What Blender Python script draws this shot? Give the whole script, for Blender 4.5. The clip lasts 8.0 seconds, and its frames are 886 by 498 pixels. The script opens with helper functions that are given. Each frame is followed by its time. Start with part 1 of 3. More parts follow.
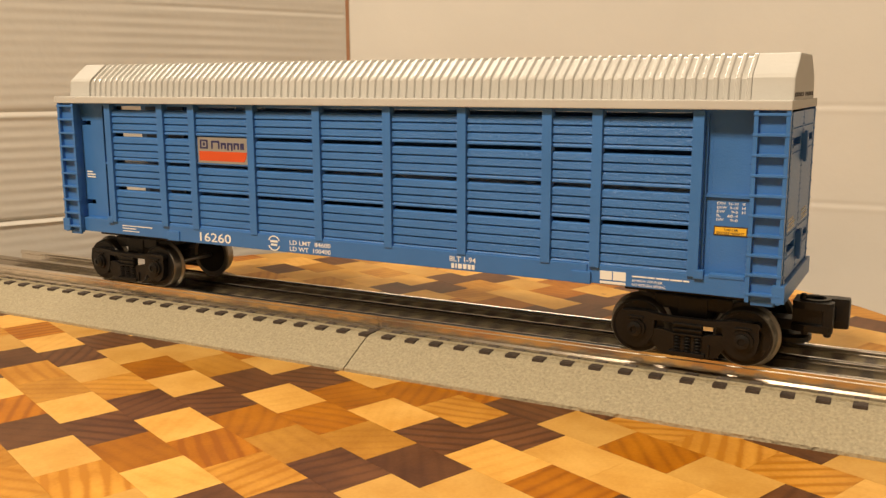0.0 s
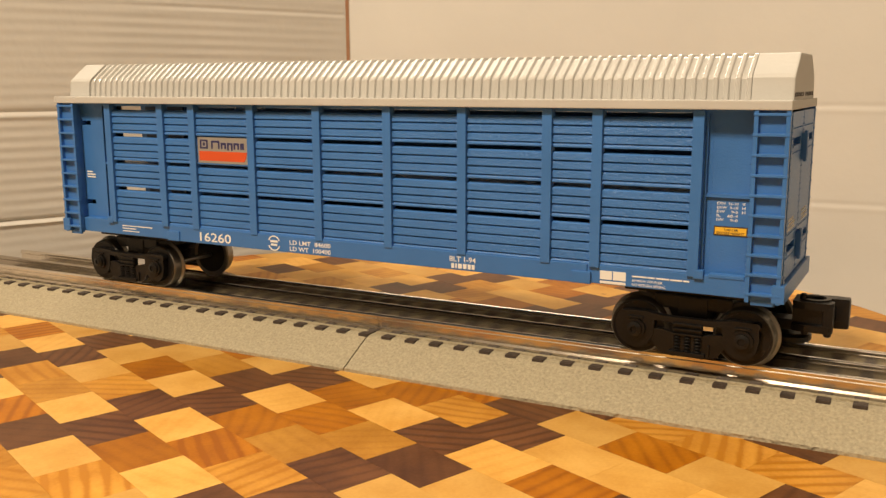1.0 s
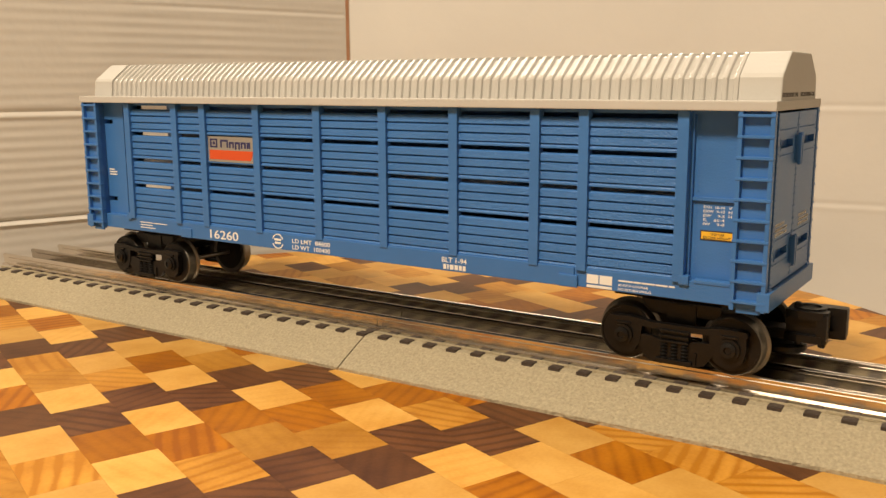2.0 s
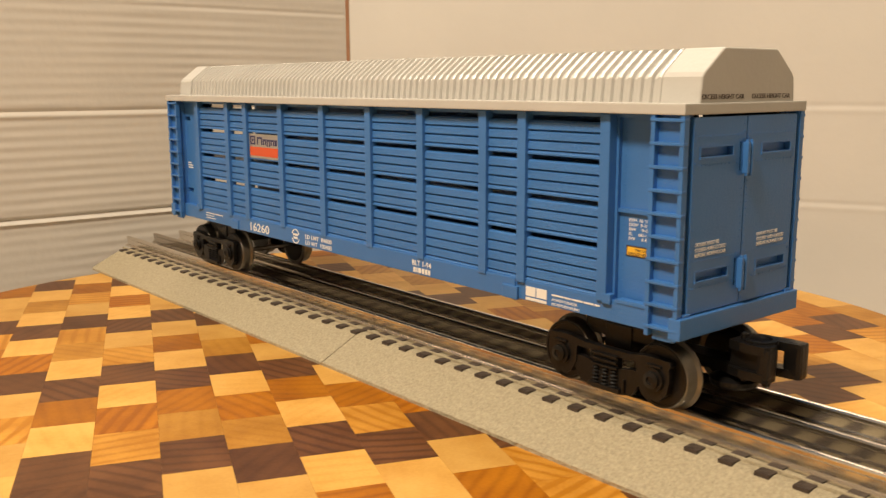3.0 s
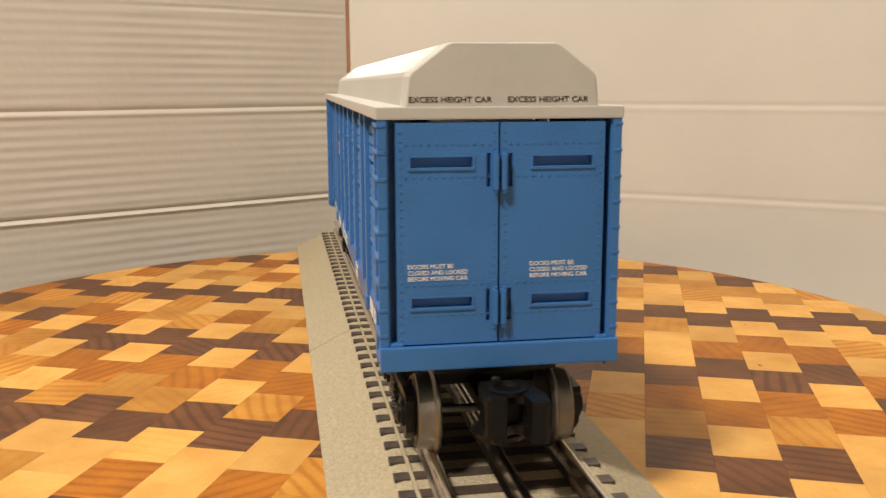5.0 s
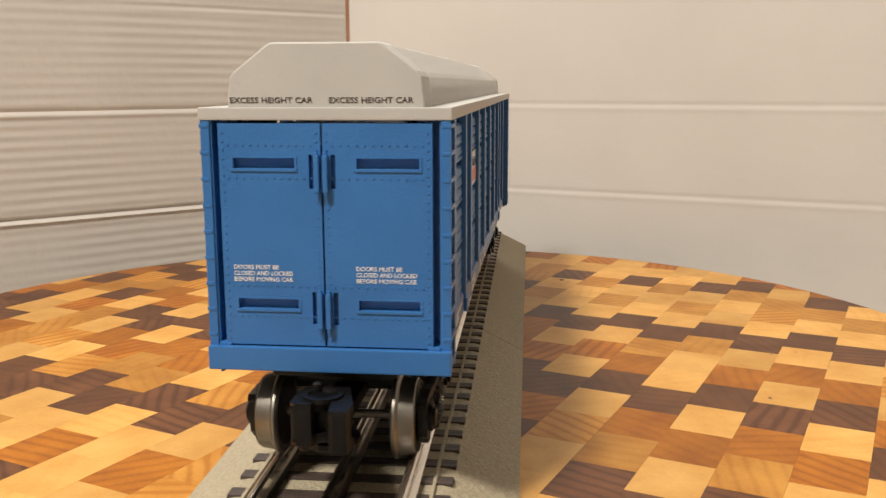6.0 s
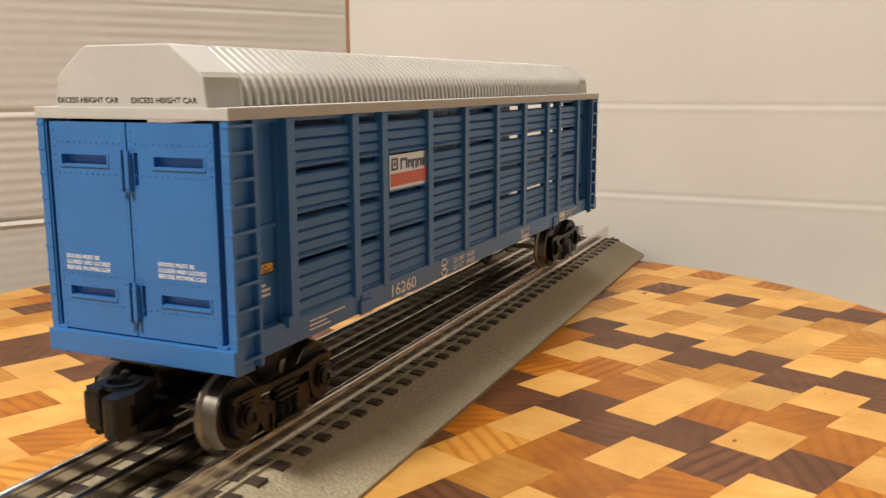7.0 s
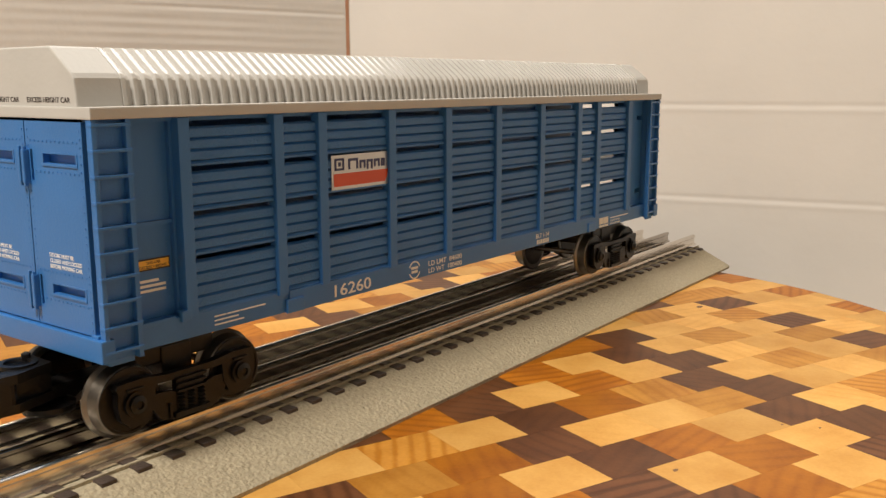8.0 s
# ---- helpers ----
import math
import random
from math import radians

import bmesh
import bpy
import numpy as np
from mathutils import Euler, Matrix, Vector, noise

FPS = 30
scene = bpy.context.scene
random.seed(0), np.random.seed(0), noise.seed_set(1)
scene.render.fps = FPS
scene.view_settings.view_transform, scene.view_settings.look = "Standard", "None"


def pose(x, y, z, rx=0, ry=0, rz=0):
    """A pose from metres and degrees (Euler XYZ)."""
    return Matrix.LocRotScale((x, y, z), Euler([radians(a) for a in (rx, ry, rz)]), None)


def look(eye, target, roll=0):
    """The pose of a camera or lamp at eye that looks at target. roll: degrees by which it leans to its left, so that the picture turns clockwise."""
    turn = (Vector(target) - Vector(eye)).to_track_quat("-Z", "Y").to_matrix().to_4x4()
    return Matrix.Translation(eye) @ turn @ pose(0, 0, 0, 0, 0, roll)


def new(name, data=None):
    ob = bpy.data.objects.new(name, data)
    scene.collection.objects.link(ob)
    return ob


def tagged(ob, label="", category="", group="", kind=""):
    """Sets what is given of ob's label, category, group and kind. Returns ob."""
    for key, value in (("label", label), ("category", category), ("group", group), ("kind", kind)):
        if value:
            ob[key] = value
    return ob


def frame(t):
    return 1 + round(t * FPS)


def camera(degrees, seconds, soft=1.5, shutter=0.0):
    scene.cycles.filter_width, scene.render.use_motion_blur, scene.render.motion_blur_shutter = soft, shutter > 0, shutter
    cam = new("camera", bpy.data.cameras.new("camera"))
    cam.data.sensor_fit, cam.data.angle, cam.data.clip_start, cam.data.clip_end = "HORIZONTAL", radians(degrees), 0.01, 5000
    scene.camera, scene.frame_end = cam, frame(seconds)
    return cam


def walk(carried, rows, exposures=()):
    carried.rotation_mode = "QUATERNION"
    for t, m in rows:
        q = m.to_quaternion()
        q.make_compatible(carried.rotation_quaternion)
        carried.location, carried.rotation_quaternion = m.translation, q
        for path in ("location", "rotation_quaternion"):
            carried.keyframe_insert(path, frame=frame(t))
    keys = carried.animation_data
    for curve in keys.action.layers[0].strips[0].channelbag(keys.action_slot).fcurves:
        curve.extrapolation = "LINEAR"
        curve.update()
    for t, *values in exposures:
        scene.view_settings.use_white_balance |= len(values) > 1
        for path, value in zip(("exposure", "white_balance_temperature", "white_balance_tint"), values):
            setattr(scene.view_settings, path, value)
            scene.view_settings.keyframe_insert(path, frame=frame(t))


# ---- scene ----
# Camera: it stands still before the turning board. World origin: the board's axis, z = 0 on its top.
cam = camera(51.5, 8.0, soft=1.4, shutter=0.3)
EYE = pose(0, -0.365, 0.1076, 79.82, 0.18, -3.68)
walk(cam, [(0.0, EYE), (8.0, EYE)], exposures=[(0.0, -0.20, 5950, 10), (3.0, -0.17, 5800, 10), (4.5, -0.19, 5550, 10), (6.0, -0.16, 4980, 10), (8.0, -0.12, 5030, 10)])

# How far the board has turned, in degrees, by the second
TURN = [(0.0, 0), (1.2, 0), (1.5, 0.5), (1.8, 2.6), (2.05, 5.4), (2.3, 8.6), (2.5, 11.4), (3.0, 21.9), (3.5, 30.25), (4.0, 35.8), (4.5, 42.75),
        (4.7, 46.8), (5.05, 53.2), (5.45, 59.4), (5.8, 64.7), (6.0, 67.5), (6.5, 74.9), (7.0, 85.6), (7.5, 93.2), (8.0, 98.35)]
REST = -31.5  # the track's heading at the start
turning = []

# ---- light ----
world = bpy.data.worlds.new("room_air")
world.use_nodes = True
world.node_tree.nodes["Background"].inputs[0].default_value = (1.0, 0.86, 0.68, 1)
world.node_tree.nodes["Background"].inputs[1].default_value = 0.05
scene.world = world


def area(name, at, to, size, watts, colour):
    data = bpy.data.lights.new(name, "AREA")
    data.shape, data.size, data.energy, data.color = "DISK", size, watts, colour
    ob = new(name, data)
    ob.matrix_world = look(at, to)
    return ob


area("ceiling_lamp_light", (-0.545, -0.712, 1.28), (0, 0, 0), 0.24, 34.5, (1.0, 0.77, 0.50))
second = area("second_ceiling_lamp_light", (-0.22, 0.80, 1.20), (0, 0, 0), 1.7, 19, (1.0, 0.80, 0.56))
second.data.shape, second.data.size_y = "RECTANGLE", 0.5


# ---- materials ----
def material(name, base, rough=0.5, metal=0.0, vary=0.12, scale=40.0, bump=0.0, bump_scale=300.0, spec=0.5, stretch=(1, 1, 1), coat=0.0):
    m = bpy.data.materials.new(name)
    m.use_nodes = True
    nt = m.node_tree
    bsdf = nt.nodes["Principled BSDF"]
    co = nt.nodes.new("ShaderNodeTexCoord")
    mp = nt.nodes.new("ShaderNodeMapping")
    mp.inputs["Scale"].default_value = stretch
    nt.links.new(co.outputs["Object"], mp.inputs[0])
    n1 = nt.nodes.new("ShaderNodeTexNoise")
    n1.inputs["Scale"].default_value, n1.inputs["Detail"].default_value = scale, 6
    nt.links.new(mp.outputs[0], n1.inputs["Vector"])
    ramp = nt.nodes.new("ShaderNodeValToRGB")
    ramp.color_ramp.elements[0].position, ramp.color_ramp.elements[1].position = 0.3, 0.7
    ramp.color_ramp.elements[0].color = (*[c * (1 - vary) for c in base], 1)
    ramp.color_ramp.elements[1].color = (*[min(1, c * (1 + vary)) for c in base], 1)
    nt.links.new(n1.outputs["Fac"], ramp.inputs[0])
    nt.links.new(ramp.outputs[0], bsdf.inputs["Base Color"])
    mr = nt.nodes.new("ShaderNodeMapRange")
    mr.inputs["To Min"].default_value, mr.inputs["To Max"].default_value = max(0.02, rough - 0.08), min(1, rough + 0.08)
    nt.links.new(n1.outputs["Fac"], mr.inputs["Value"])
    nt.links.new(mr.outputs[0], bsdf.inputs["Roughness"])
    bsdf.inputs["Metallic"].default_value = metal
    bsdf.inputs["Specular IOR Level"].default_value = spec
    bsdf.inputs["Coat Weight"].default_value = coat
    bsdf.inputs["Coat Roughness"].default_value = 0.2
    if bump:
        n2 = nt.nodes.new("ShaderNodeTexNoise")
        n2.inputs["Scale"].default_value, n2.inputs["Detail"].default_value = bump_scale, 4
        nt.links.new(mp.outputs[0], n2.inputs["Vector"])
        b = nt.nodes.new("ShaderNodeBump")
        b.inputs["Strength"].default_value, b.inputs["Distance"].default_value = bump, 0.001
        nt.links.new(n2.outputs["Fac"], b.inputs["Height"])
        nt.links.new(b.outputs[0], bsdf.inputs["Normal"])
    return m


def wood(name, light, dark, ring=62.0, gloss=0.36, figure=(0.10, 0.50)):
    """End grain of a block: curved growth rings, fine pores, and a tint of its own for each block."""
    m = bpy.data.materials.new(name)
    m.use_nodes = True
    nt = m.node_tree
    bsdf = nt.nodes["Principled BSDF"]
    co = nt.nodes.new("ShaderNodeTexCoord")
    info = nt.nodes.new("ShaderNodeObjectInfo")
    off = nt.nodes.new("ShaderNodeVectorMath")
    off.operation = "MULTIPLY_ADD"
    nt.links.new(info.outputs["Random"], off.inputs[0])
    off.inputs[1].default_value = (0.31, 0.23, 0.17)
    nt.links.new(co.outputs["Object"], off.inputs[2])
    turn = nt.nodes.new("ShaderNodeVectorRotate")
    turn.rotation_type = "Z_AXIS"
    ang = nt.nodes.new("ShaderNodeMath")
    ang.operation = "MULTIPLY"
    ang.inputs[1].default_value = 37.0
    nt.links.new(info.outputs["Random"], ang.inputs[0])
    nt.links.new(off.outputs[0], turn.inputs["Vector"])
    nt.links.new(ang.outputs[0], turn.inputs["Angle"])
    wave = nt.nodes.new("ShaderNodeTexWave")
    wave.wave_type, wave.bands_direction = "BANDS", "X"
    wave.inputs["Scale"].default_value = ring
    wave.inputs["Distortion"].default_value, wave.inputs["Detail"].default_value = 5.0, 4
    wave.inputs["Detail Scale"].default_value = 0.22
    nt.links.new(turn.outputs[0], wave.inputs["Vector"])
    pore = nt.nodes.new("ShaderNodeTexNoise")
    pore.inputs["Scale"].default_value, pore.inputs["Detail"].default_value = 900, 5
    nt.links.new(turn.outputs[0], pore.inputs["Vector"])
    blot = nt.nodes.new("ShaderNodeTexNoise")
    blot.inputs["Scale"].default_value, blot.inputs["Detail"].default_value = 60, 3
    nt.links.new(turn.outputs[0], blot.inputs["Vector"])
    f1 = nt.nodes.new("ShaderNodeMath")
    f1.operation = "MULTIPLY_ADD"
    line = nt.nodes.new("ShaderNodeMath")
    line.operation = "POWER"
    line.inputs[1].default_value = 2.6
    nt.links.new(wave.outputs["Fac"], line.inputs[0])
    nt.links.new(line.outputs[0], f1.inputs[0])
    amount = nt.nodes.new("ShaderNodeMath")
    amount.operation = "POWER"
    nt.links.new(info.outputs["Random"], amount.inputs[0])
    amount.inputs[1].default_value = 2.0
    half = nt.nodes.new("ShaderNodeMapRange")
    half.inputs["To Min"].default_value, half.inputs["To Max"].default_value = figure
    nt.links.new(amount.outputs[0], half.inputs["Value"])
    nt.links.new(half.outputs[0], f1.inputs[1])
    nt.links.new(blot.outputs["Fac"], f1.inputs[2])
    f2 = nt.nodes.new("ShaderNodeMath")
    f2.operation = "MULTIPLY_ADD"
    nt.links.new(pore.outputs["Fac"], f2.inputs[0])
    f2.inputs[1].default_value = 0.35
    nt.links.new(f1.outputs[0], f2.inputs[2])
    ramp = nt.nodes.new("ShaderNodeValToRGB")
    ramp.color_ramp.elements[0].position, ramp.color_ramp.elements[1].position = 0.45, 1.1
    ramp.color_ramp.elements[0].color, ramp.color_ramp.elements[1].color = (*light, 1), (*dark, 1)
    nt.links.new(f2.outputs[0], ramp.inputs[0])
    hsv = nt.nodes.new("ShaderNodeHueSaturation")
    val = nt.nodes.new("ShaderNodeMapRange")
    val.inputs["To Min"].default_value, val.inputs["To Max"].default_value = 0.78, 1.12
    nt.links.new(info.outputs["Random"], val.inputs["Value"])
    nt.links.new(val.outputs[0], hsv.inputs["Value"])
    hsv.inputs["Saturation"].default_value = 1.06
    nt.links.new(ramp.outputs[0], hsv.inputs["Color"])
    nt.links.new(hsv.outputs[0], bsdf.inputs["Base Color"])
    bsdf.inputs["Roughness"].default_value = gloss
    bsdf.inputs["Specular IOR Level"].default_value = 0.16
    b = nt.nodes.new("ShaderNodeBump")
    b.inputs["Strength"].default_value, b.inputs["Distance"].default_value = 0.12, 0.0006
    nt.links.new(f2.outputs[0], b.inputs["Height"])
    nt.links.new(b.outputs[0], bsdf.inputs["Normal"])
    return m


WALL = material("white_card", (0.64, 0.615, 0.575), 0.8, vary=0.03, scale=14, bump=0.25, bump_scale=90)
BROWN_CARD = material("brown_card", (0.33, 0.17, 0.09), 0.85, vary=0.15, scale=80)
BLUE = material("blue_plastic", (0.050, 0.165, 0.460), 0.36, vary=0.06, scale=60, bump=0.12, bump_scale=1400)
BLUE_GRAIN = material("blue_grained_plastic", (0.050, 0.165, 0.460), 0.38, vary=0.06, scale=60, bump=0.45, bump_scale=1400)
# the body blue darkened: shade inside the car put into the colour
SHADE_BLUE = material("shade_dark_blue_plastic", (0.008, 0.03, 0.08), 0.6, vary=0.1)
ROOFING = material("cream_white_plastic", (0.51, 0.50, 0.475), 0.50, vary=0.04, scale=50, bump=0.08, bump_scale=700, spec=0.3)
RIBBING = material("glossy_cream_white_plastic", (0.51, 0.50, 0.475), 0.21, vary=0.04, scale=50, bump=0.04, bump_scale=700, spec=1.0, coat=1.0)
BLACK = material("black_plastic", (0.0055, 0.0050, 0.0050), 0.36, vary=0.3, scale=120, bump=0.15, bump_scale=700, spec=0.35)
WHEEL = material("worn_wheel_steel", (0.27, 0.25, 0.22), 0.42, metal=1.0, vary=0.25, scale=150)
RAIL = material("nickel_rail", (0.74, 0.69, 0.62), 0.22, metal=1.0, vary=0.12, scale=90, stretch=(0.1, 1, 1))
RAIL_DARK = material("dull_rail", (0.45, 0.41, 0.36), 0.24, metal=1.0, vary=0.25, scale=90, stretch=(0.1, 1, 1))
BALLAST = material("grey_ballast_plastic", (0.385, 0.335, 0.228), 0.85, vary=0.17, scale=1000, bump=1.0, bump_scale=750)
TIE = material("dark_tie_plastic", (0.055, 0.040, 0.032), 0.55, vary=0.3, scale=200, bump=0.4, bump_scale=500)
PRINT = material("white_print", (0.80, 0.80, 0.78), 0.5, vary=0.02)
INK = material("dark_print", (0.05, 0.035, 0.03), 0.5, vary=0.05)
YELLOW = material("yellow_label", (0.85, 0.50, 0.03), 0.45, vary=0.03)
SIGN_GREY = material("silvery_sign_plate", (0.60, 0.58, 0.56), 0.30, metal=0.9, vary=0.03)
SIGN_BLUE = material("navy_sign_print", (0.035, 0.035, 0.13), 0.3, vary=0.03)
SIGN_RED = material("orange_red_sign_print", (0.62, 0.085, 0.014), 0.3, vary=0.03)
MAPLE = wood("maple_end_grain", (0.72, 0.435, 0.135), (0.55, 0.290, 0.070), figure=(0.0, 0.12))
CHERRY = wood("cherry_end_grain", (0.47, 0.190, 0.028), (0.27, 0.090, 0.012))
OAK = wood("tan_end_grain", (0.58, 0.300, 0.066), (0.38, 0.165, 0.028))
WALNUT = wood("walnut_end_grain", (0.160, 0.070, 0.030), (0.078, 0.032, 0.014))
KNOT = material("dark_knot", (0.16, 0.075, 0.025), 0.5, vary=0.4, scale=900)
GLUE = material("dark_glue_line", (0.09, 0.05, 0.025), 0.6)
PLASTER = material("room_plaster", (0.60, 0.56, 0.49), 0.9, vary=0.03, scale=3, bump=0.2, bump_scale=30)
FLOORING = material("room_floor_boards", (0.20, 0.12, 0.06), 0.5, vary=0.2, scale=6)
TABLE = material("table_laminate", (0.45, 0.36, 0.26), 0.5, vary=0.06, scale=20)


# ---- mesh helpers (lengths in millimetres) ----
def box(bm, x0, x1, y0, y1, z0, z1, bevel=0.0):
    vs = [bm.verts.new((x / 1000, y / 1000, z / 1000)) for x, y, z in
          ((x0, y0, z0), (x1, y0, z0), (x1, y1, z0), (x0, y1, z0), (x0, y0, z1), (x1, y0, z1), (x1, y1, z1), (x0, y1, z1))]
    fs = [bm.faces.new([vs[i] for i in f]) for f in ((3, 2, 1, 0), (4, 5, 6, 7), (0, 1, 5, 4), (1, 2, 6, 5), (2, 3, 7, 6), (3, 0, 4, 7))]
    if bevel:
        bmesh.ops.bevel(bm, geom=list({e for f in fs for e in f.edges}), offset=bevel / 1000, segments=2, profile=0.7, affect="EDGES")
    return bm


def extrude(bm, outline, axis, a0, a1):
    """A closed outline swept along an axis from a0 to a1. axis x: outline is (y, z); y: (x, z); z: (x, y)."""
    put = {"x": lambda p, a: (a, p[0], p[1]), "y": lambda p, a: (p[0], a, p[1]), "z": lambda p, a: (p[0], p[1], a)}[axis]
    lo = [bm.verts.new([c / 1000 for c in put(p, a0)]) for p in outline]
    hi = [bm.verts.new([c / 1000 for c in put(p, a1)]) for p in outline]
    n = len(outline)
    bm.faces.new(lo[::-1]), bm.faces.new(hi)
    for i in range(n):
        bm.faces.new((lo[i], lo[(i + 1) % n], hi[(i + 1) % n], hi[i]))
    return bm


def lathe(bm, profile, centre, axis="y", n=40):
    """Rings of (radius, along) turned about an axis through centre, closed at both ends."""
    cx, cy, cz = centre
    rings = []
    for r, a in profile:
        ring = []
        for i in range(n):
            t = 2 * math.pi * i / n
            u, v = r * math.cos(t), r * math.sin(t)
            p = {"y": (cx + u, cy + a, cz + v), "z": (cx + u, cy + v, cz + a), "x": (cx + a, cy + u, cz + v)}[axis]
            ring.append(bm.verts.new([c / 1000 for c in p]))
        rings.append(ring)
    for p, q in zip(rings, rings[1:]):
        for i in range(n):
            bm.faces.new((p[i], p[(i + 1) % n], q[(i + 1) % n], q[i]))
    bm.faces.new(rings[0][::-1]), bm.faces.new(rings[-1])
    return bm


def mesh_of(name, bm, mat, smooth=False):
    bmesh.ops.recalc_face_normals(bm, faces=bm.faces)
    me = bpy.data.meshes.new(name)
    bm.to_mesh(me)
    bm.free()
    me.materials.append(mat)
    if smooth:
        me.shade_smooth()
        me.set_sharp_from_angle(angle=radians(35))
    return me


def part(name, bm, mat, parent=None, label="", smooth=False):
    ob = new(name, mesh_of(name, bm, mat, smooth))
    ob.parent = parent
    return tagged(ob, label)


def turner(name, label, category, group=""):
    """A thing that rides round on the board: an Empty on the axis, heading along the track."""
    ob = tagged(new(name), label, category, group)
    ob.matrix_world = pose(0, 0, 0, 0, 0, REST)
    turning.append(ob)
    return ob


B = bmesh.new

# ---- the room around ----
def slab(name, x0, x1, y0, y1, z0, z1, mat, label, category):
    return tagged(part(name, box(B(), x0, x1, y0, y1, z0, z1), mat), label, category, kind="structure")


slab("floor", -1500, 1500, -1800, 1350, -900, -800, FLOORING, "dark brown wooden floor of the room", "floor")
slab("ceiling", -1500, 1500, -1800, 1350, 1500, 1600, PLASTER, "plain beige plaster ceiling", "ceiling")
slab("wall_south", -1500, 1500, -1900, -1800, -900, 1600, PLASTER, "plain warm beige plaster wall", "wall")
slab("wall_west", -1600, -1500, -1900, 1350, -900, 1600, PLASTER, "plain warm beige plaster wall", "wall")
slab("wall_east", 1500, 1600, -1900, 1350, -900, 1600, PLASTER, "plain warm beige plaster wall", "wall")
slab("wall_north", -1600, 1600, 1350, 1450, -900, 1600, PLASTER, "plain warm beige plaster wall", "wall")

table = tagged(new("table"), "plain brown laminate table under the round board", "table")
part("tabletop", box(B(), -700, 700, -420, 620, -78, -46, 2), TABLE, table)
for tx in (-640, 640):
    for ty in (-370, 570):
        part("leg", box(B(), tx - 30, tx + 30, ty - 30, ty + 30, -800, -78, 3), TABLE, table)


# ---- white card screens behind the board ----
# plan points in millimetres: the corner where the screens meet, and their far ends
def plan(px, depth):
    """The plan point straight ahead-and-aside of the camera: px to the side per 1624 of depth, turned by its heading."""
    h = radians(-3.68)
    x, d = px / 1624 * depth, depth
    return Vector((x * math.cos(h) - d * math.sin(h), -365 + x * math.sin(h) + d * math.cos(h)))


def screen(name, p0, p1, z0, z1, relief, step, mat, label, thick=5.0):
    """An upright board from plan point p0 to p1; relief(s, z) in mm towards the camera."""
    run = p1 - p0
    length = run.length
    along = run / length
    out = Vector((along.y, -along.x))
    nz = int((z1 - z0) / step)
    ns = max(2, int(length / 12))
    bm = B()
    rows = []
    for j in range(nz + 1):
        z = z0 + (z1 - z0) * j / nz
        row = []
        for i in range(ns + 1):
            s = length * i / ns
            q = p0 + along * s + out * relief(s, z)
            row.append(bm.verts.new((q.x / 1000, q.y / 1000, z / 1000)))
        rows.append(row)
    for a, b in zip(rows, rows[1:]):
        for i in range(ns):
            bm.faces.new((a[i], a[i + 1], b[i + 1], b[i]))
    back = []
    for z in (z0, z1):
        for s in (0, length):
            q = p0 + along * s - out * thick
            back.append(bm.verts.new((q.x / 1000, q.y / 1000, z / 1000)))
    bm.faces.new((back[0], back[2], back[3], back[1]))
    bm.faces.new([back[0]] + [r[0] for r in rows] + [back[2]])
    bm.faces.new([back[3]] + [r[-1] for r in rows[::-1]] + [back[1]])
    bm.faces.new(rows[0] + [back[1], back[0]])
    bm.faces.new([back[2], back[3]] + rows[-1][::-1])
    return tagged(part(name, bm, mat, smooth=True), label, "screen", kind="structure")


corner_l, corner_r = plan(-167.5, 700), plan(-159.5, 702)
# right screen lengthened out of view, to throw white light onto the car's side
far_l, far_r = plan(-1500, 438), corner_r + 1.45 * (plan(1500, 462) - corner_r)


def fold(z, at, width, depth):
    """A pressed fold line: a groove with a soft lip under it."""
    d = (z - at) / width
    return -depth * math.exp(-d * d * 4) + 0.7 * depth * math.exp(-(d + 1.1) ** 2 * 3)


def flutes(s, z):
    f = (0.10 + 0.05 * math.sin(s / 37 + z / 23) + 0.03 * math.sin(s / 11 - z / 9)) * math.sin(2 * math.pi * z / 6.3 + 0.4 * math.sin(s / 60))
    return f + fold(z, 26.8, 2.2, 1.8) + fold(z, 91.8, 2.6, 0.9) + fold(z, 158.3, 2.4, 0.45 * min(1, max(0, (s - 230) / 60))) + 0.8 * math.sin(s / 130 + z / 90)


def pressed(s, z):
    return fold(z, 35.4, 2.6, 0.32) + fold(z, 94.2, 2.8, 0.32) + 0.5 * math.sin(s / 170)


screen("wall_left", far_l, corner_l, -46, 290, flutes, 0.9, WALL, "white corrugated card screen with fluted ripples and pressed folds")
screen("wall_right", corner_r, far_r, -46, 290, pressed, 0.9, WALL, "smooth white card screen with two pressed fold lines")

gap = (corner_l + corner_r) / 2
tagged(part("card_edge", box(B(), gap.x - 1.5, gap.x + 0.8, gap.y + 1.0, gap.y + 6, -46, 290), BROWN_CARD), "raw brown cut edge of the card screen", "card edge", kind="structure")

# ---- the round chopping board ----
RADIUS = 237.5
E1, E2 = Vector((0.3753, 0.9276)), Vector((0.9276, -0.3753))
PU, PV, U0 = 19.4, 25.1, 5.9
board = turner("chopping_board", "round end-grain chopping board of maple, cherry and walnut blocks", "chopping board")
part("core", lathe(B(), [(RADIUS - 6, -46), (RADIUS - 1, -42), (RADIUS - 1, -6), (RADIUS - 3, -1.2)], (0, 0, 0), "z", 160), GLUE, board)


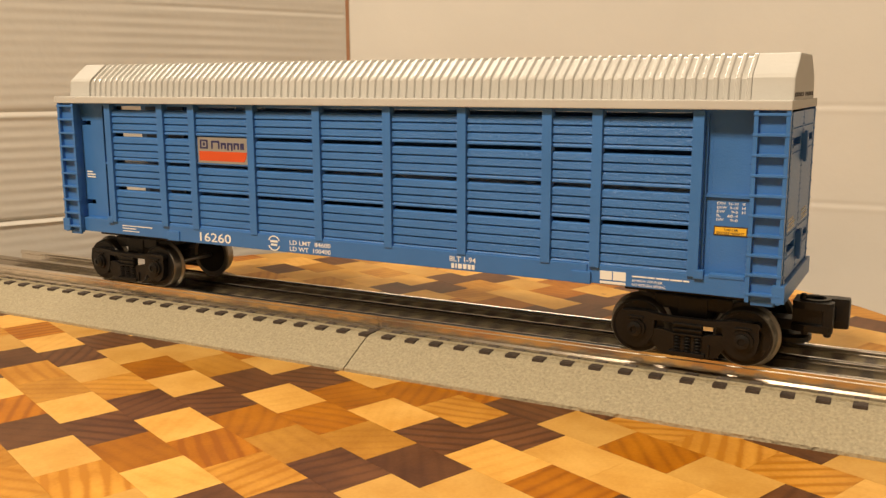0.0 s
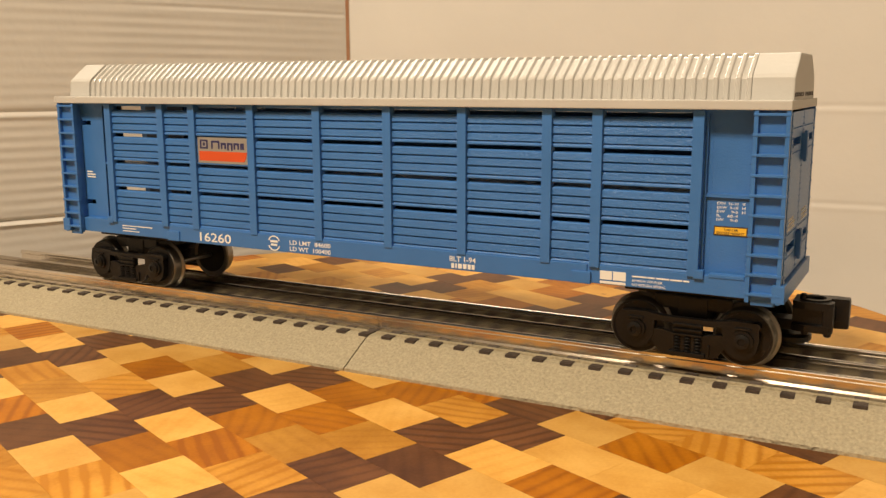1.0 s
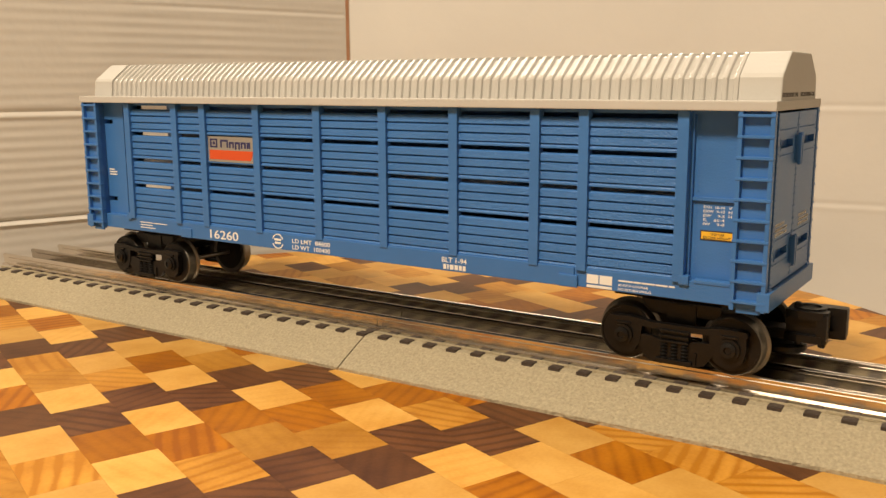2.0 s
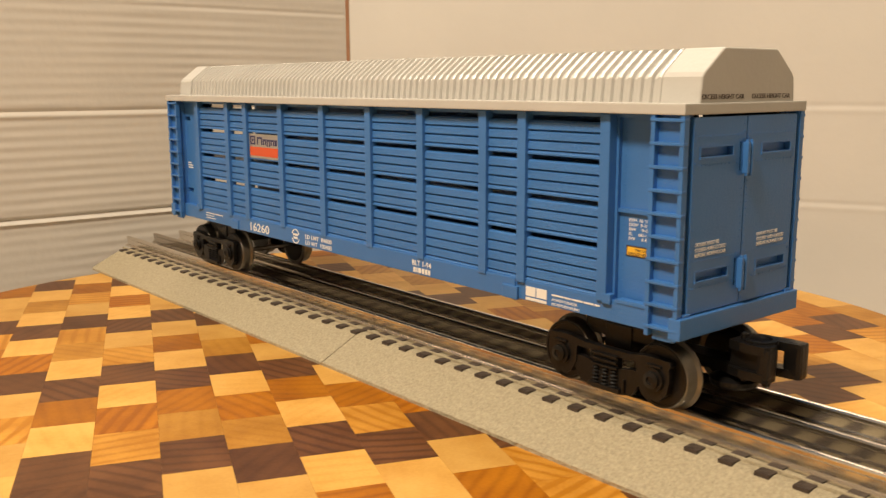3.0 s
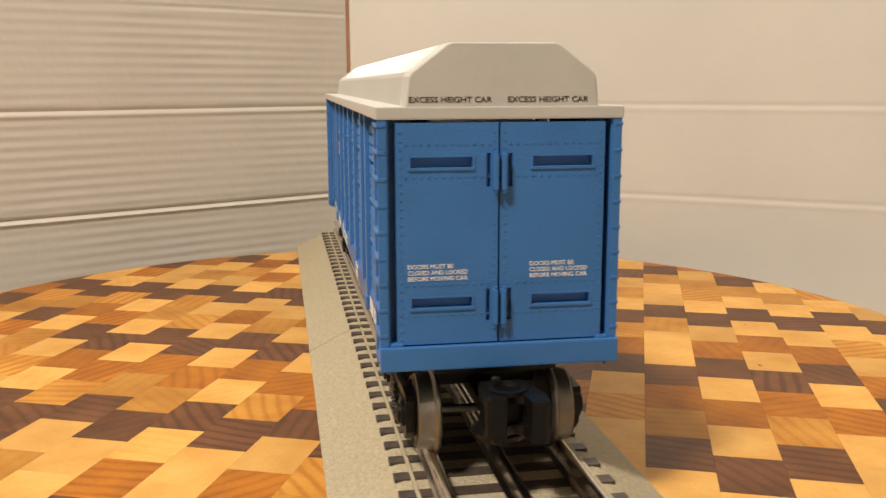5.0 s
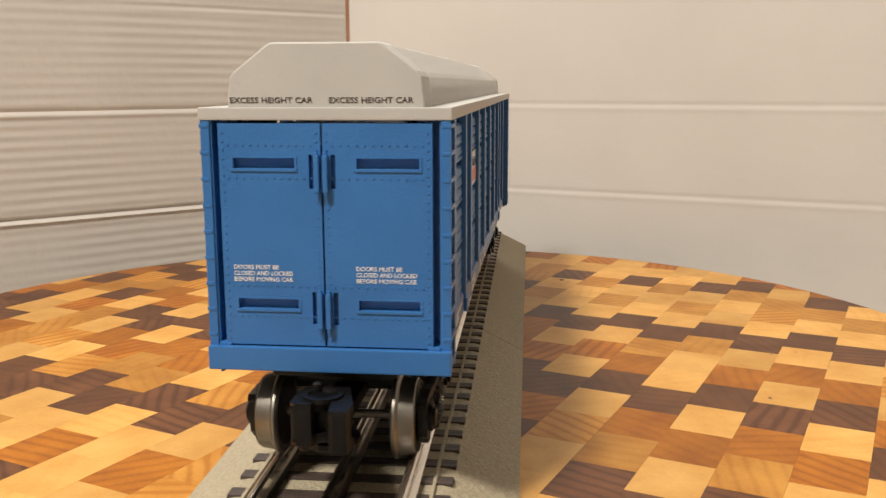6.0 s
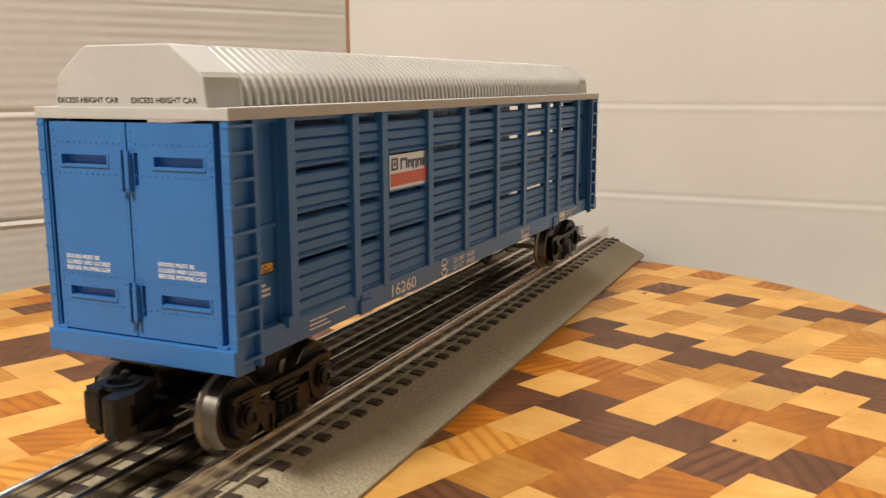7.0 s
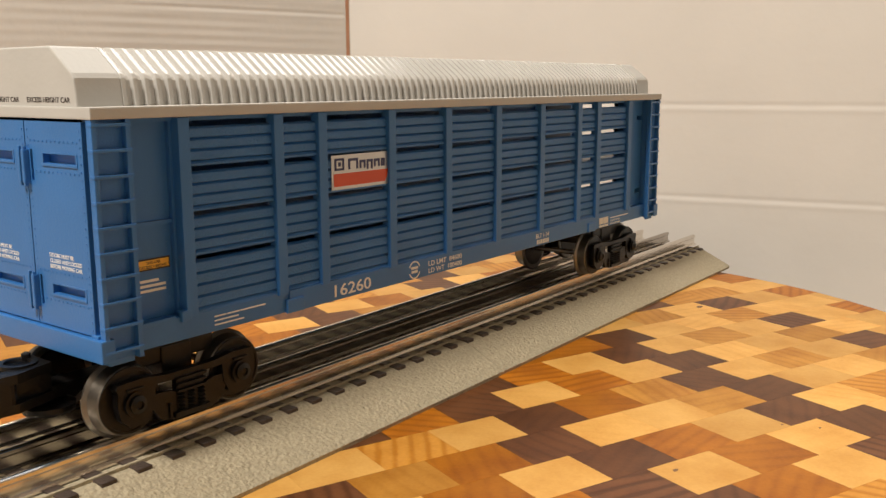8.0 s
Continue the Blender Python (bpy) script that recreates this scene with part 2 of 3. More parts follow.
def clipped(poly, radius):
    """The part of a convex outline inside a circle round the origin."""
    out = []
    n = len(poly)
    for i in range(n):
        a, b = poly[i], poly[(i + 1) % n]
        for k in range(12):
            p = a.lerp(b, k / 12)
            if p.length <= radius:
                out.append(p)
            else:
                q = a.lerp(b, (k + 1) / 12)
                if q.length <= radius or (out and p.length - radius < 2):
                    out.append(p.normalized() * radius)
    clean = []
    for p in out:
        if not clean or (p - clean[-1]).length > 0.4:
            clean.append(p)
    return clean


KINDS = {"L": MAPLE, "C": CHERRY, "T": OAK, "D": WALNUT}
# kinds of the blocks, strip by strip: (strip, first block, kinds)
STRIPS = [(-11, -4, "LD"), (-10, -5, "CLDT"), (-9, -6, "CLLDTCL"), (-8, -7, "DLTLDLCDLT"), (-7, -7, "LCTLDTTLDCL"), (-6, -7, "DLCLDLTDLCTD"),
          (-5, -4, "LDLCLDCTDLT"), (-4, -3, "DLTDLCTDL"), (-3, -1, "CLDCLDLC"), (-2, 0, "DLCTDLL"), (-1, 3, "CDLCL"), (0, 4, "DTTT"), (1, 7, "DL"),
          (-2, -9, "CL"), (-1, -8, "LTT"), (0, -9, "CLDLTL"), (1, -8, "LLTLLDCC"), (2, -8, "LDLTLDLCD"), (3, -8, "LLTLLDLCLDC"), (4, -7, "DLTLDTCDLT"),
          (5, -6, "TLLDTLLDCTDLT"), (6, -5, "TLDLCDLCLDL"), (7, -5, "TLDLCLDCTDL"), (8, -6, "LTLDLCDLC"), (9, -4, "LDLTLC"), (10, -3, "DLC")]
PATTERN = {(k, m0 + i): c for k, m0, kinds in STRIPS for i, c in enumerate(kinds)}
whole_mesh = {}
for k in range(-13, 13):
    for m in range(-11, 12):
        u0 = U0 + PU * k
        v0 = (-27.2 if k % 2 else -14.65) + PV * m
        quad = [E1 * u + E2 * v for u, v in ((u0, v0), (u0 + PU, v0), (u0 + PU, v0 + PV), (u0, v0 + PV))]
        if all(p.length > RADIUS for p in quad):
            continue
        rnd = random.Random(k * 71 + m * 13)
        kind = PATTERN.get((k, m)) or rnd.choice("LLLLTTCCDD")
        mat = KINDS[kind]
        inset = 0.025
        mid = E1 * (u0 + PU / 2) + E2 * (v0 + PV / 2)
        if all(p.length < RADIUS for p in quad):
            if kind not in whole_mesh:
                bm = B()
                c = [E1 * u + E2 * v for u, v in ((-PU / 2 + inset, -PV / 2 + inset), (PU / 2 - inset, -PV / 2 + inset), (PU / 2 - inset, PV / 2 - inset), (-PU / 2 + inset, PV / 2 - inset))]
                extrude(bm, [(p.x, p.y) for p in c], "z", -9, 0)
                whole_mesh[kind] = mesh_of("block", bm, mat)
            ob = new("block", whole_mesh[kind])
            ob.parent = board
            ob.location = (mid.x / 1000, mid.y / 1000, 0)
        else:
            poly = clipped(quad, RADIUS)
            if len(poly) < 3:
                continue
            part("block", extrude(B(), [(p.x, p.y) for p in poly], "z", -9, 0), mat, board)

for kx, ky, kr in ((47.1, 139.1, 1.1), (-6.5, 153.0, 0.7), (-143.8, 73.6, 2.2), (-10.5, 163.6, 0.6)):
    knot = B()
    extrude(knot, [(kx + kr * math.cos(a) * (1 + 0.2 * math.sin(3 * a)), ky + 0.6 * kr * math.sin(a)) for a in [i * math.pi / 9 for i in range(18)]], "z", -0.5, 0.03)
    part("knot", knot, KNOT, board, "small dark knot")

# ---- track ----
YT = 11.6  # the track's middle line across
def track_section(x0, x1):
    t = turner("track_section", "straight three-rail toy track on grey moulded ballast", "toy track", "track sections")
    prof = [(-43.2, 0), (43.2, 0), (43.2, 1.2), (26.5, 9.6), (24.5, 10.0), (-24.5, 10.0), (-26.5, 9.6), (-43.2, 1.2)]
    # the outer end of the bed is rounded off
    runs = [(x0 + 0.25, 1.0, 1.0), (x1 - 0.25, 1.0, 1.0)]
    rounding = [(0.3, 0.90, 0.45), (1.2, 0.94, 0.72), (3.2, 0.975, 0.93), (7.0, 1.0, 1.0)]
    if x0 < -100:
        runs = [(x0 + d, w, h) for d, w, h in rounding] + runs[1:]
    if x1 > 100:
        runs = runs[:1] + [(x1 - d, w, h) for d, w, h in rounding[::-1]]
    bm = B()
    rings = [[bm.verts.new((x / 1000, (YT + py * w) / 1000, pz * h / 1000)) for py, pz in prof] for x, w, h in runs]
    for p, q in zip(rings, rings[1:]):
        for i in range(len(prof)):
            bm.faces.new((p[i], p[(i + 1) % len(prof)], q[(i + 1) % len(prof)], q[i]))
    bm.faces.new(rings[0]), bm.faces.new(rings[-1][::-1])
    part("roadbed", bm, BALLAST, t, "grey roadbed with a rough grainy ballast surface")
    for sg in (-1, 1):
        part("ballast_ridge", box(B(), x0 + 2.0, x1 - 2.0, YT + sg * 22.4 - 0.45, YT + sg * 22.4 + 0.45, 9.6, 11.0, 0.2), BALLAST, t)
    n = int(round((x1 - x0) / 10.58))
    bm = B()
    box(bm, -2.15, 2.15, -26.9, 26.9, 7.5, 10.5, 0.25)
    tie = mesh_of("tie", bm, TIE)
    for i in range(n):
        ob = new("tie", tie)
        ob.parent = t
        ob.location = ((x0 + (i + 0.84) * (x1 - x0) / n) / 1000, YT / 1000, 0)
    for dy, mat, lab in ((-16.9, RAIL, "shiny nickel outer rail"), (0, RAIL_DARK, "dull nickel centre rail"), (16.9, RAIL, "shiny nickel outer rail")):
        y = YT + dy
        prof = [(y - 2.0, 10.4), (y + 2.0, 10.4), (y + 2.0, 11.0), (y + 0.7, 11.6), (y + 0.7, 14.4), (y + 1.15, 15.0), (y + 1.15, 15.9), (y + 0.75, 16.35), (y + 0.3, 16.5),
                (y - 0.3, 16.5), (y - 0.75, 16.35), (y - 1.15, 15.9), (y - 1.15, 15.0), (y - 0.7, 14.4), (y - 0.7, 11.6), (y - 2.0, 11.0)]
        e0, e1 = (x0 - 3 if x0 < -100 else x0 + 0.2), (x1 + 3 if x1 > 100 else x1 - 0.2)
        part("rail", extrude(B(), prof, "x", e0, e1), mat, t, lab, smooth=True)
    return t


track_section(-254, 0)
track_section(0, 254)

# ---- freight car ----
YC = 11.4          # middle line of the car
XA, XB = -166.0, 154.5
HALF = 26.6        # half width over the side plating
car = turner("freight_car", "blue model auto-rack freight car with a cream white roof", "model railway car")
POSTS = [-135.6, -103.8, -85.7, -53.9, -21.0, 11.4, 42.9, 75.6, 93.5, 126.6]
ZS, ZT = 46.6, 99.4
TIERS = [(46.8, 61.0), (62.6, 72.9), (74.5, 84.9), (86.5, 96.8)]


def side(sign):
    """One side of the car. sign -1: the side with its number to the far end; +1: the other."""
    def y(d):
        return YC + sign * d

    def bx(bm, x0, x1, d0, d1, z0, z1, bev=0.0):
        return box(bm, x0, x1, min(y(d0), y(d1)), max(y(d0), y(d1)), z0, z1, bev)
    # sill in three lengths
    part("sill", bx(B(), -101, 91, HALF - 3, HALF + 0.5, 40.3, 47, 0.3), BLUE, car)
    part("sill", bx(B(), XA, -101, HALF - 3, HALF, 40.6, 47, 0.3), BLUE, car)
    part("sill", bx(B(), 91, XB, HALF - 3, HALF, 40.6, 47, 0.3), BLUE, car)
    for x in (-99, 89):
        part("sill_step", bx(B(), x - 3.5, x + 3.5, HALF, HALF + 1.1, 40.3, 44.5, 0.4), BLUE, car)
    part("top_chord", bx(B(), XA + 3, XB - 3, HALF - 3.4, HALF - 1.6, 98.4, 99.7), BLUE, car)
    for x in POSTS:
        part("post", bx(B(), x - 1.8, x + 1.8, HALF - 2.5, HALF + 0.9, 46.2, ZT, 0.3), BLUE, car)
    for a, b in zip(POSTS, POSTS[1:]):
        for z0, z1 in TIERS:
            n = 4 if z1 - z0 > 11 else 3
            bm = B()
            # planks with a sloped ledge below them
            foot = z0 + 1.3
            out = [(y(HALF - 2.6), z0), (y(HALF - 0.2), z0), (y(HALF - 0.2), z0 + 0.55), (y(HALF - 0.9), foot)]
            for i in range(n):
                h0, h1 = foot + (z1 - foot) * i / n, foot + (z1 - foot) * (i + 1) / n
                out += [(y(HALF - 1.3), h0 + 0.05), (y(HALF - 0.3), h0 + 0.3), (y(HALF - 0.5), h1 - 0.6), (y(HALF - 0.95), h1 - 0.25)]
            out += [(y(HALF - 1.5), z1), (y(HALF - 2.6), z1)]
            extrude(bm, out, "x", a + 1.75, b - 1.75)
            part("louvre_panel", bm, BLUE_GRAIN, car)
    # blank end bays, set back
    for x0, x1, pier, deep in ((-160.2, -142.4, -137.7, 2.6), (126.8, XB - 3.4, 128.6, 3.6)):
        bm = B()
        if x0 < 0:  # two slots by the ladder
            bx(bm, x0 + 10, x1, HALF - deep - 2, HALF - deep, 46.5, ZT)
            for z0, z1 in ((46.5, 53.0), (55.2, 89.6), (91.6, ZT)):
                bx(bm, x0, x0 + 10, HALF - deep - 2, HALF - deep, z0, z1)
        else:
            bx(bm, x0, x1, HALF - deep - 2, HALF - deep, 46.5, ZT)
        part("end_panel", bm, BLUE, car)
        # filler sheet behind the bay, coloured dark for the shade in its groove
        part("panel_shade_back", bx(B(), min(x0, pier - 2.6), max(x1, pier + 2.6), HALF - 7.6, HALF - 6.7, 46.5, ZT), SHADE_BLUE, car)
        part("pier", bx(B(), pier - 0.6, pier + 0.6, HALF - 6.6, HALF - 2.2, 46.5, ZT, 0.2), BLUE, car)
        part("latch_block", bx(B(), pier - 1.6, pier + 1.6, HALF - 1.5, HALF + 1.0, 45.6, 48.6, 0.4), BLUE, car)
    # ladders, each with a back plate between its rails
    for x0, x1, plate_x in ((-166.0, -155.5, (-165.2, -156.3)), (143.5, 154.1, (144.3, 153.6))):
        rails = bx(bx(B(), x0, x0 + 1.35, HALF + 0.3, HALF + 2.5, 40.0, 99.6, 0.25), x1 - 1.35, x1, HALF + 0.3, HALF + 2.5, 40.0, 99.6, 0.25)
        ladder = part("ladder", rails, BLUE, car)
        for i in range(10):
            z = 98.3 - 6.18 * i
            part("rung", bx(B(), x0 - 0.15, x1 + 0.15, HALF + 0.6, HALF + 2.7, z - 0.45, z + 0.45, 0.25), BLUE, ladder)
        part("back_plate", bx(B(), *plate_x, HALF - 0.1, HALF + 0.7, 40.4, 99.5), BLUE, ladder)
        part("foot_plate", bx(B(), x0 + 1.6, x1 - 1.8, HALF, HALF + 0.8, 38.9, 40.6, 0.3), BLUE, ladder)
        # behind the ladder; a deep groove is left beside the end doors
        wall_x = plate_x if x0 < 0 else (144.3, 149.0)
        part("corner_wall", bx(B(), *wall_x, HALF - 5.8, HALF - 0.2, 41.2, 99.55), BLUE, car)
    # rivets down the blank bay by the ladder
    rivets = B()
    for i in range(30):
        for x in (130.6, 142.2):
            bx(rivets, x - 0.25, x + 0.25, HALF - 3.62, HALF - 3.46, 49.0 + 1.62 * i - 0.2, 49.0 + 1.62 * i + 0.2)
    tagged(part("rivets", rivets, BLUE, car), kind="stuff")
    # step in the sill under the pier
    part("sill_cap", bx(B(), 131.6, 142.9, HALF - 2.8, HALF + 0.25, 46.3, 47.6, 0.3), BLUE, car)


side(-1), side(1)
part("upper_deck", box(B(), -150, XB - 3.2, YC - HALF + 2.7, YC + HALF - 2.7, 71.9, 73.0), BLUE, car)
# deck in the darkened blue, for the shade under the racks
part("deck", box(B(), XA + 1, XB - 1, YC - HALF + 2, YC + HALF - 2, 40.9, 43.5), SHADE_BLUE, car)


def plate(x, s, ys, zs, sunk, face, floor_, back):
    """A panel facing s along the car at x, cut into cells by ys and zs; the sunk cells lie deeper than the face."""
    bm = B()
    ny, nz = len(ys) - 1, len(zs) - 1

    def quad(*pts):
        bm.faces.new([bm.verts.new(((x + s * d) / 1000, y / 1000, z / 1000)) for d, y, z in pts])

    def level(i, j):
        return back if not (0 <= i < ny and 0 <= j < nz) else floor_ if (i, j) in sunk else face
    for i in range(-1, ny + 1):
        for j in range(-1, nz + 1):
            d = level(i, j)
            if 0 <= i < ny and 0 <= j < nz:
                quad((d, ys[i], zs[j]), (d, ys[i + 1], zs[j]), (d, ys[i + 1], zs[j + 1]), (d, ys[i], zs[j + 1]))
                quad((back, ys[i], zs[j]), (back, ys[i], zs[j + 1]), (back, ys[i + 1], zs[j + 1]), (back, ys[i + 1], zs[j]))
            e = level(i + 1, j)
            if e != d and 0 <= j < nz:
                quad((d, ys[i + 1], zs[j]), (e, ys[i + 1], zs[j]), (e, ys[i + 1], zs[j + 1]), (d, ys[i + 1], zs[j + 1]))
            e = level(i, j + 1)
            if e != d and 0 <= i < ny:
                quad((d, ys[i], zs[j + 1]), (d, ys[i + 1], zs[j + 1]), (e, ys[i + 1], zs[j + 1]), (e, ys[i], zs[j + 1]))
    bmesh.ops.remove_doubles(bm, verts=bm.verts, dist=1e-6)
    return bm


def end(x, s):
    """A pair of end doors at x, facing s along the car."""
    def bx(bm, d0, d1, y0, y1, z0, z1, bev=0.0):
        return box(bm, min(x + s * d0, x + s * d1), max(x + s * d0, x + s * d1), y0, y1, z0, z1, bev)
    for hand, y0, y1 in ((-1, YC - 24.9, YC - 0.85), (1, YC - 0.35, YC + 24.9)):
        slots = [(88.6, 91.0), (55.4, 57.8)]
        sy0, sy1 = (y0 + 3.4, y0 + 17.9) if hand < 0 else (y1 - 17.4, y1 - 3.0)
        # a latch hole beside the seam, high and low
        if hand < 0:
            ys, slot_c, hole_c = [y0, sy0, sy1, y1 - 2.8, y1 - 1.8, y1], 1, 3
        else:
            ys, slot_c, hole_c = [y0, y0 + 1.8, y0 + 2.9, sy0, sy1, y1], 3, 1
        zs = [46.6, 51.8, 55.4, 57.8, 59.6, 84.0, 88.6, 91.0, 91.8, 98.9]
        sunk = {(slot_c, 2), (slot_c, 6)} | {(hole_c, j) for j in (1, 2, 3, 5, 6, 7)}
        door = part("door", plate(x, s, ys, zs, sunk, -0.4, -2.2, -2.9), BLUE, car)
        for z0, z1 in slots:
            bm = B()
            bx(bm, -0.5, -0.12, sy0 - 0.6, sy1 + 0.6, z0 - 0.7, z0, 0.12)
            bx(bm, -0.5, -0.3, sy0 - 0.6, sy1 + 0.6, z1, z1 + 0.4)
            for yy in (sy0 - 0.6, sy1):
                bx(bm, -0.5, -0.25, yy, yy + 0.6, z0, z1)
            part("slot_frame", bm, BLUE, door)
        for z0 in (83.2, 51.0):
            yy = YC - 0.6 + hand * 1.0
            hinge = part("door_latch", bx(B(), -0.5, 1.3, yy - 0.62, yy + 0.62, z0, z0 + 8.6, 0.35), BLUE, door)
            part("pin", bx(B(), 0.2, 1.1, yy - 0.4, yy + 0.4, z0 + 8.4, z0 + 9.3, 0.15), BLUE, hinge)
            part("pin", bx(B(), 0.2, 1.1, yy - 0.4, yy + 0.4, z0 - 0.7, z0 + 0.2, 0.15), BLUE, hinge)
        bm = B()
        for z in (94.0, 86.4, 61.0, 53.6):
            for i in range(12):
                yy = y0 + 2.2 + i * (y1 - y0 - 4.4) / 11
                bx(bm, -0.5, -0.24, yy - 0.24, yy + 0.24, z - 0.22, z + 0.22, 0.07)
        for yy in (y0 + 1.0, y1 - 1.0):
            for i in range(26):
                z = 48 + i * 1.95
                bx(bm, -0.5, -0.24, yy - 0.22, yy + 0.22, z - 0.22, z + 0.22, 0.07)
        tagged(part("rivets", bm, BLUE, door), kind="stuff")
    part("end_beam", bx(B(), -3, 0.9, YC - 29.2, YC + 29.2, 40.4, 46.2, 0.4), BLUE, car)


end(XB, 1)
part("end_beam", box(B(), XA - 1.4, XA + 3, YC - 29.2, YC + 29.2, 40.4, 46.2, 0.4), BLUE, car)

# roof: eaves board, ribbed barrel and plain ends
roof = part("roof", box(B(), XA - 1.0, XB - 0.2, YC - 29.4, YC + 29.4, 99.6, 102.5, 0.4), ROOFING, car, "cream white plastic roof with closely spaced cross ribs")
PROFILE = [(-22.5, 102.3), (-21.7, 109.3), (-20.8, 110.5), (-12.8, 116.6), (-11.8, 117.0), (12.8, 117.0), (13.8, 116.6), (21.7, 110.5), (22.6, 109.3), (23.3, 102.3)]


def barrel(stations):
    """Sweep the roof profile through (x, sunk) stations; sunk draws the skin inwards, in mm."""
    bm = B()
    rings = []
    for x, sunk in stations:
        ring = []
        for py, pz in PROFILE:
            k = 1 - sunk / 22.0
            ring.append(bm.verts.new((x / 1000, (YC + py * k) / 1000, (102.3 + (pz - 102.3) * (1 - sunk / 14.7)) / 1000)))
        rings.append(ring)
    for p, q in zip(rings, rings[1:]):
        for i in range(len(PROFILE) - 1):
            bm.faces.new((p[i], p[i + 1], q[i + 1], q[i]))
    bm.faces.new(rings[0]), bm.faces.new(rings[-1][::-1])
    return bm


N_RIB = 85
X_RIB, RIB = -151.8, 293.0 / N_RIB
stations = []
for i in range(N_RIB):
    x = X_RIB + i * RIB
    stations += [(x + 0.05, 0.92), (x + 1.5, 0.95), (x + 1.68, 0.5), (x + 1.9, 0.08), (x + 2.1, 0.0), (x + 3.0, 0.0), (x + 3.2, 0.1), (x + 3.36, 0.5)]
part("ribbed_cover", barrel(stations), RIBBING, roof)
part("end_cap", barrel([(141.2, 0.05), (XB - 1.35, 0.0), (XB - 0.95, 0.1), (XB - 0.8, 0.4)]), ROOFING, roof)
part("end_cap", barrel([(XA + 1.5, 0.4), (XA + 1.65, 0.1), (XA + 2.05, 0.0), (-151.8, 0.05)]), ROOFING, roof)

# trucks
def truck(xc, s, coupled):
    t = part("truck", box(B(), xc - 5, xc + 5, YC - 17, YC + 17, 28, 37, 0.6), BLACK, car, "black plastic truck with dark steel wheels")
    part("pivot", lathe(B(), [(8, 36), (8, 41)], (xc, YC, 0), "z", 24), BLACK, t)
    for sg in (-1, 1):
        y = YC + sg * 21.2
        # cast frame: gently bowed top bar, pedestals, web with two windows
        top = [(-22.5, 31.6), (-15, 31.9), (-8, 30.9), (8, 30.9), (15, 31.9), (22.5, 31.6), (23.2, 30.4), (22.6, 29.4), (12, 29.2), (5, 29.0), (-5, 29.0), (-12, 29.2), (-22.6, 29.4), (-23.2, 30.4)]
        bar = part("side_frame", extrude(B(), [(xc + u, v) for u, v in top], "y", y - 1.3, y + 1.3), BLACK, t)
        for sd in (-1, 1):
            ped = [(11.2, 29.3), (11.6, 24.0), (13.4, 20.6), (16.2, 19.2), (19.4, 19.4), (22.0, 21.8), (22.9, 26.0), (22.6, 29.5)]
            part("pedestal", extrude(B(), [(xc + sd * u, v) for u, v in ped], "y", y - 1.2, y + 1.2), BLACK, bar)
            web = [(4.4, 25.3), (8.6, 26.2), (11.5, 26.2), (12.4, 22.4), (9.6, 18.6), (4.4, 17.4)]
            part("web", extrude(B(), [(xc + sd * u, v) for u, v in web], "y", y - 0.9, y + 0.9), BLACK, bar)
            ax = xc + sd * 17.65
            ring = [(ax + r * math.cos(k * math.pi / 12), 25.6 + r * math.sin(k * math.pi / 12)) for r in (3.5,) for k in range(24)]
            part("axle_box", extrude(B(), ring, "y", y, y + sg * 2.2), BLACK, bar)
            part("axle_cap", lathe(B(), [(2.5, 0), (2.5, sg * 0.8), (1.2, sg * 1.2), (1.0, sg * 0.7)], (ax, y + sg * 2.1, 25.6), "y", 20), BLACK, bar)
            part("box_lid", box(B(), ax - 2.6, ax + 2.6, min(y, y + sg * 2.0), max(y, y + sg * 2.0), 29.2, 29.9, 0.2), BLACK, bar)
        part("bolster_column", box(B(), xc - 4.6, xc + 4.6, y - 1.1, y + 1.1, 17.6, 29.4, 0.3), BLACK, bar)
        for z in (28.9, 27.2, 25.5):
            part("bolster_rib", box(B(), xc - 4.9, xc + 4.9, min(y, y + sg * 2.3), max(y, y + sg * 2.3), z - 0.3, z + 0.3, 0.15), BLACK, bar)
        for cx in (-3.4, 0, 3.4):
            coil = B()
            for j in range(5):
                lathe(coil, [(0.8, 0), (1.3, 0.35), (0.8, 0.7)], (xc + cx, y + sg * 1.2, 19.6 + j * 1.1), "z", 10)
            part("spring", coil, BLACK, bar)
        part("spring_plank", box(B(), xc - 6, xc + 6, y - 2.2, y + 2.2, 18.2, 19.6, 0.3), BLACK, bar)
        part("brake_hanger", box(B(), xc + 6.5, xc + 7.3, min(y, y + sg * 1.6), max(y, y + sg * 1.6), 18.4, 22.6, 0.2), BLACK, bar)
    for ax in (-17.65, 17.65):
        x = xc + ax
        part("axle", lathe(B(), [(1.1, -21), (1.1, 21)], (x, YC, 25.9), "y", 14), WHEEL, t, "thin steel axle")
        for sg in (-1, 1):
            y = YC + sg * 14.0
            prof = [(7.6, 0.2 * sg), (10.2, 0), (10.9, 0.5 * sg), (10.9, 1.1 * sg), (9.9, 1.8 * sg), (9.4, 5.4 * sg), (9.0, 5.8 * sg), (7.6, 5.6 * sg)]
            wheel = part("wheel", lathe(B(), prof, (x, y, 25.9), "y", 48), WHEEL, t, "steel wheel with a worn dull tread and a black face", smooth=True)
            part("wheel_face", lathe(B(), [(8.5, -0.1 * sg), (8.5, 5.0 * sg), (3.0, 5.0 * sg), (2.4, 6.4 * sg)], (x, y, 25.9), "y", 40), BLACK, wheel)
            part("tyre_rim", lathe(B(), [(9.1, 5.72 * sg), (9.0, 6.0 * sg), (8.3, 6.05 * sg), (8.2, 5.6 * sg)], (x, y, 25.9), "y", 48), BLACK, wheel)
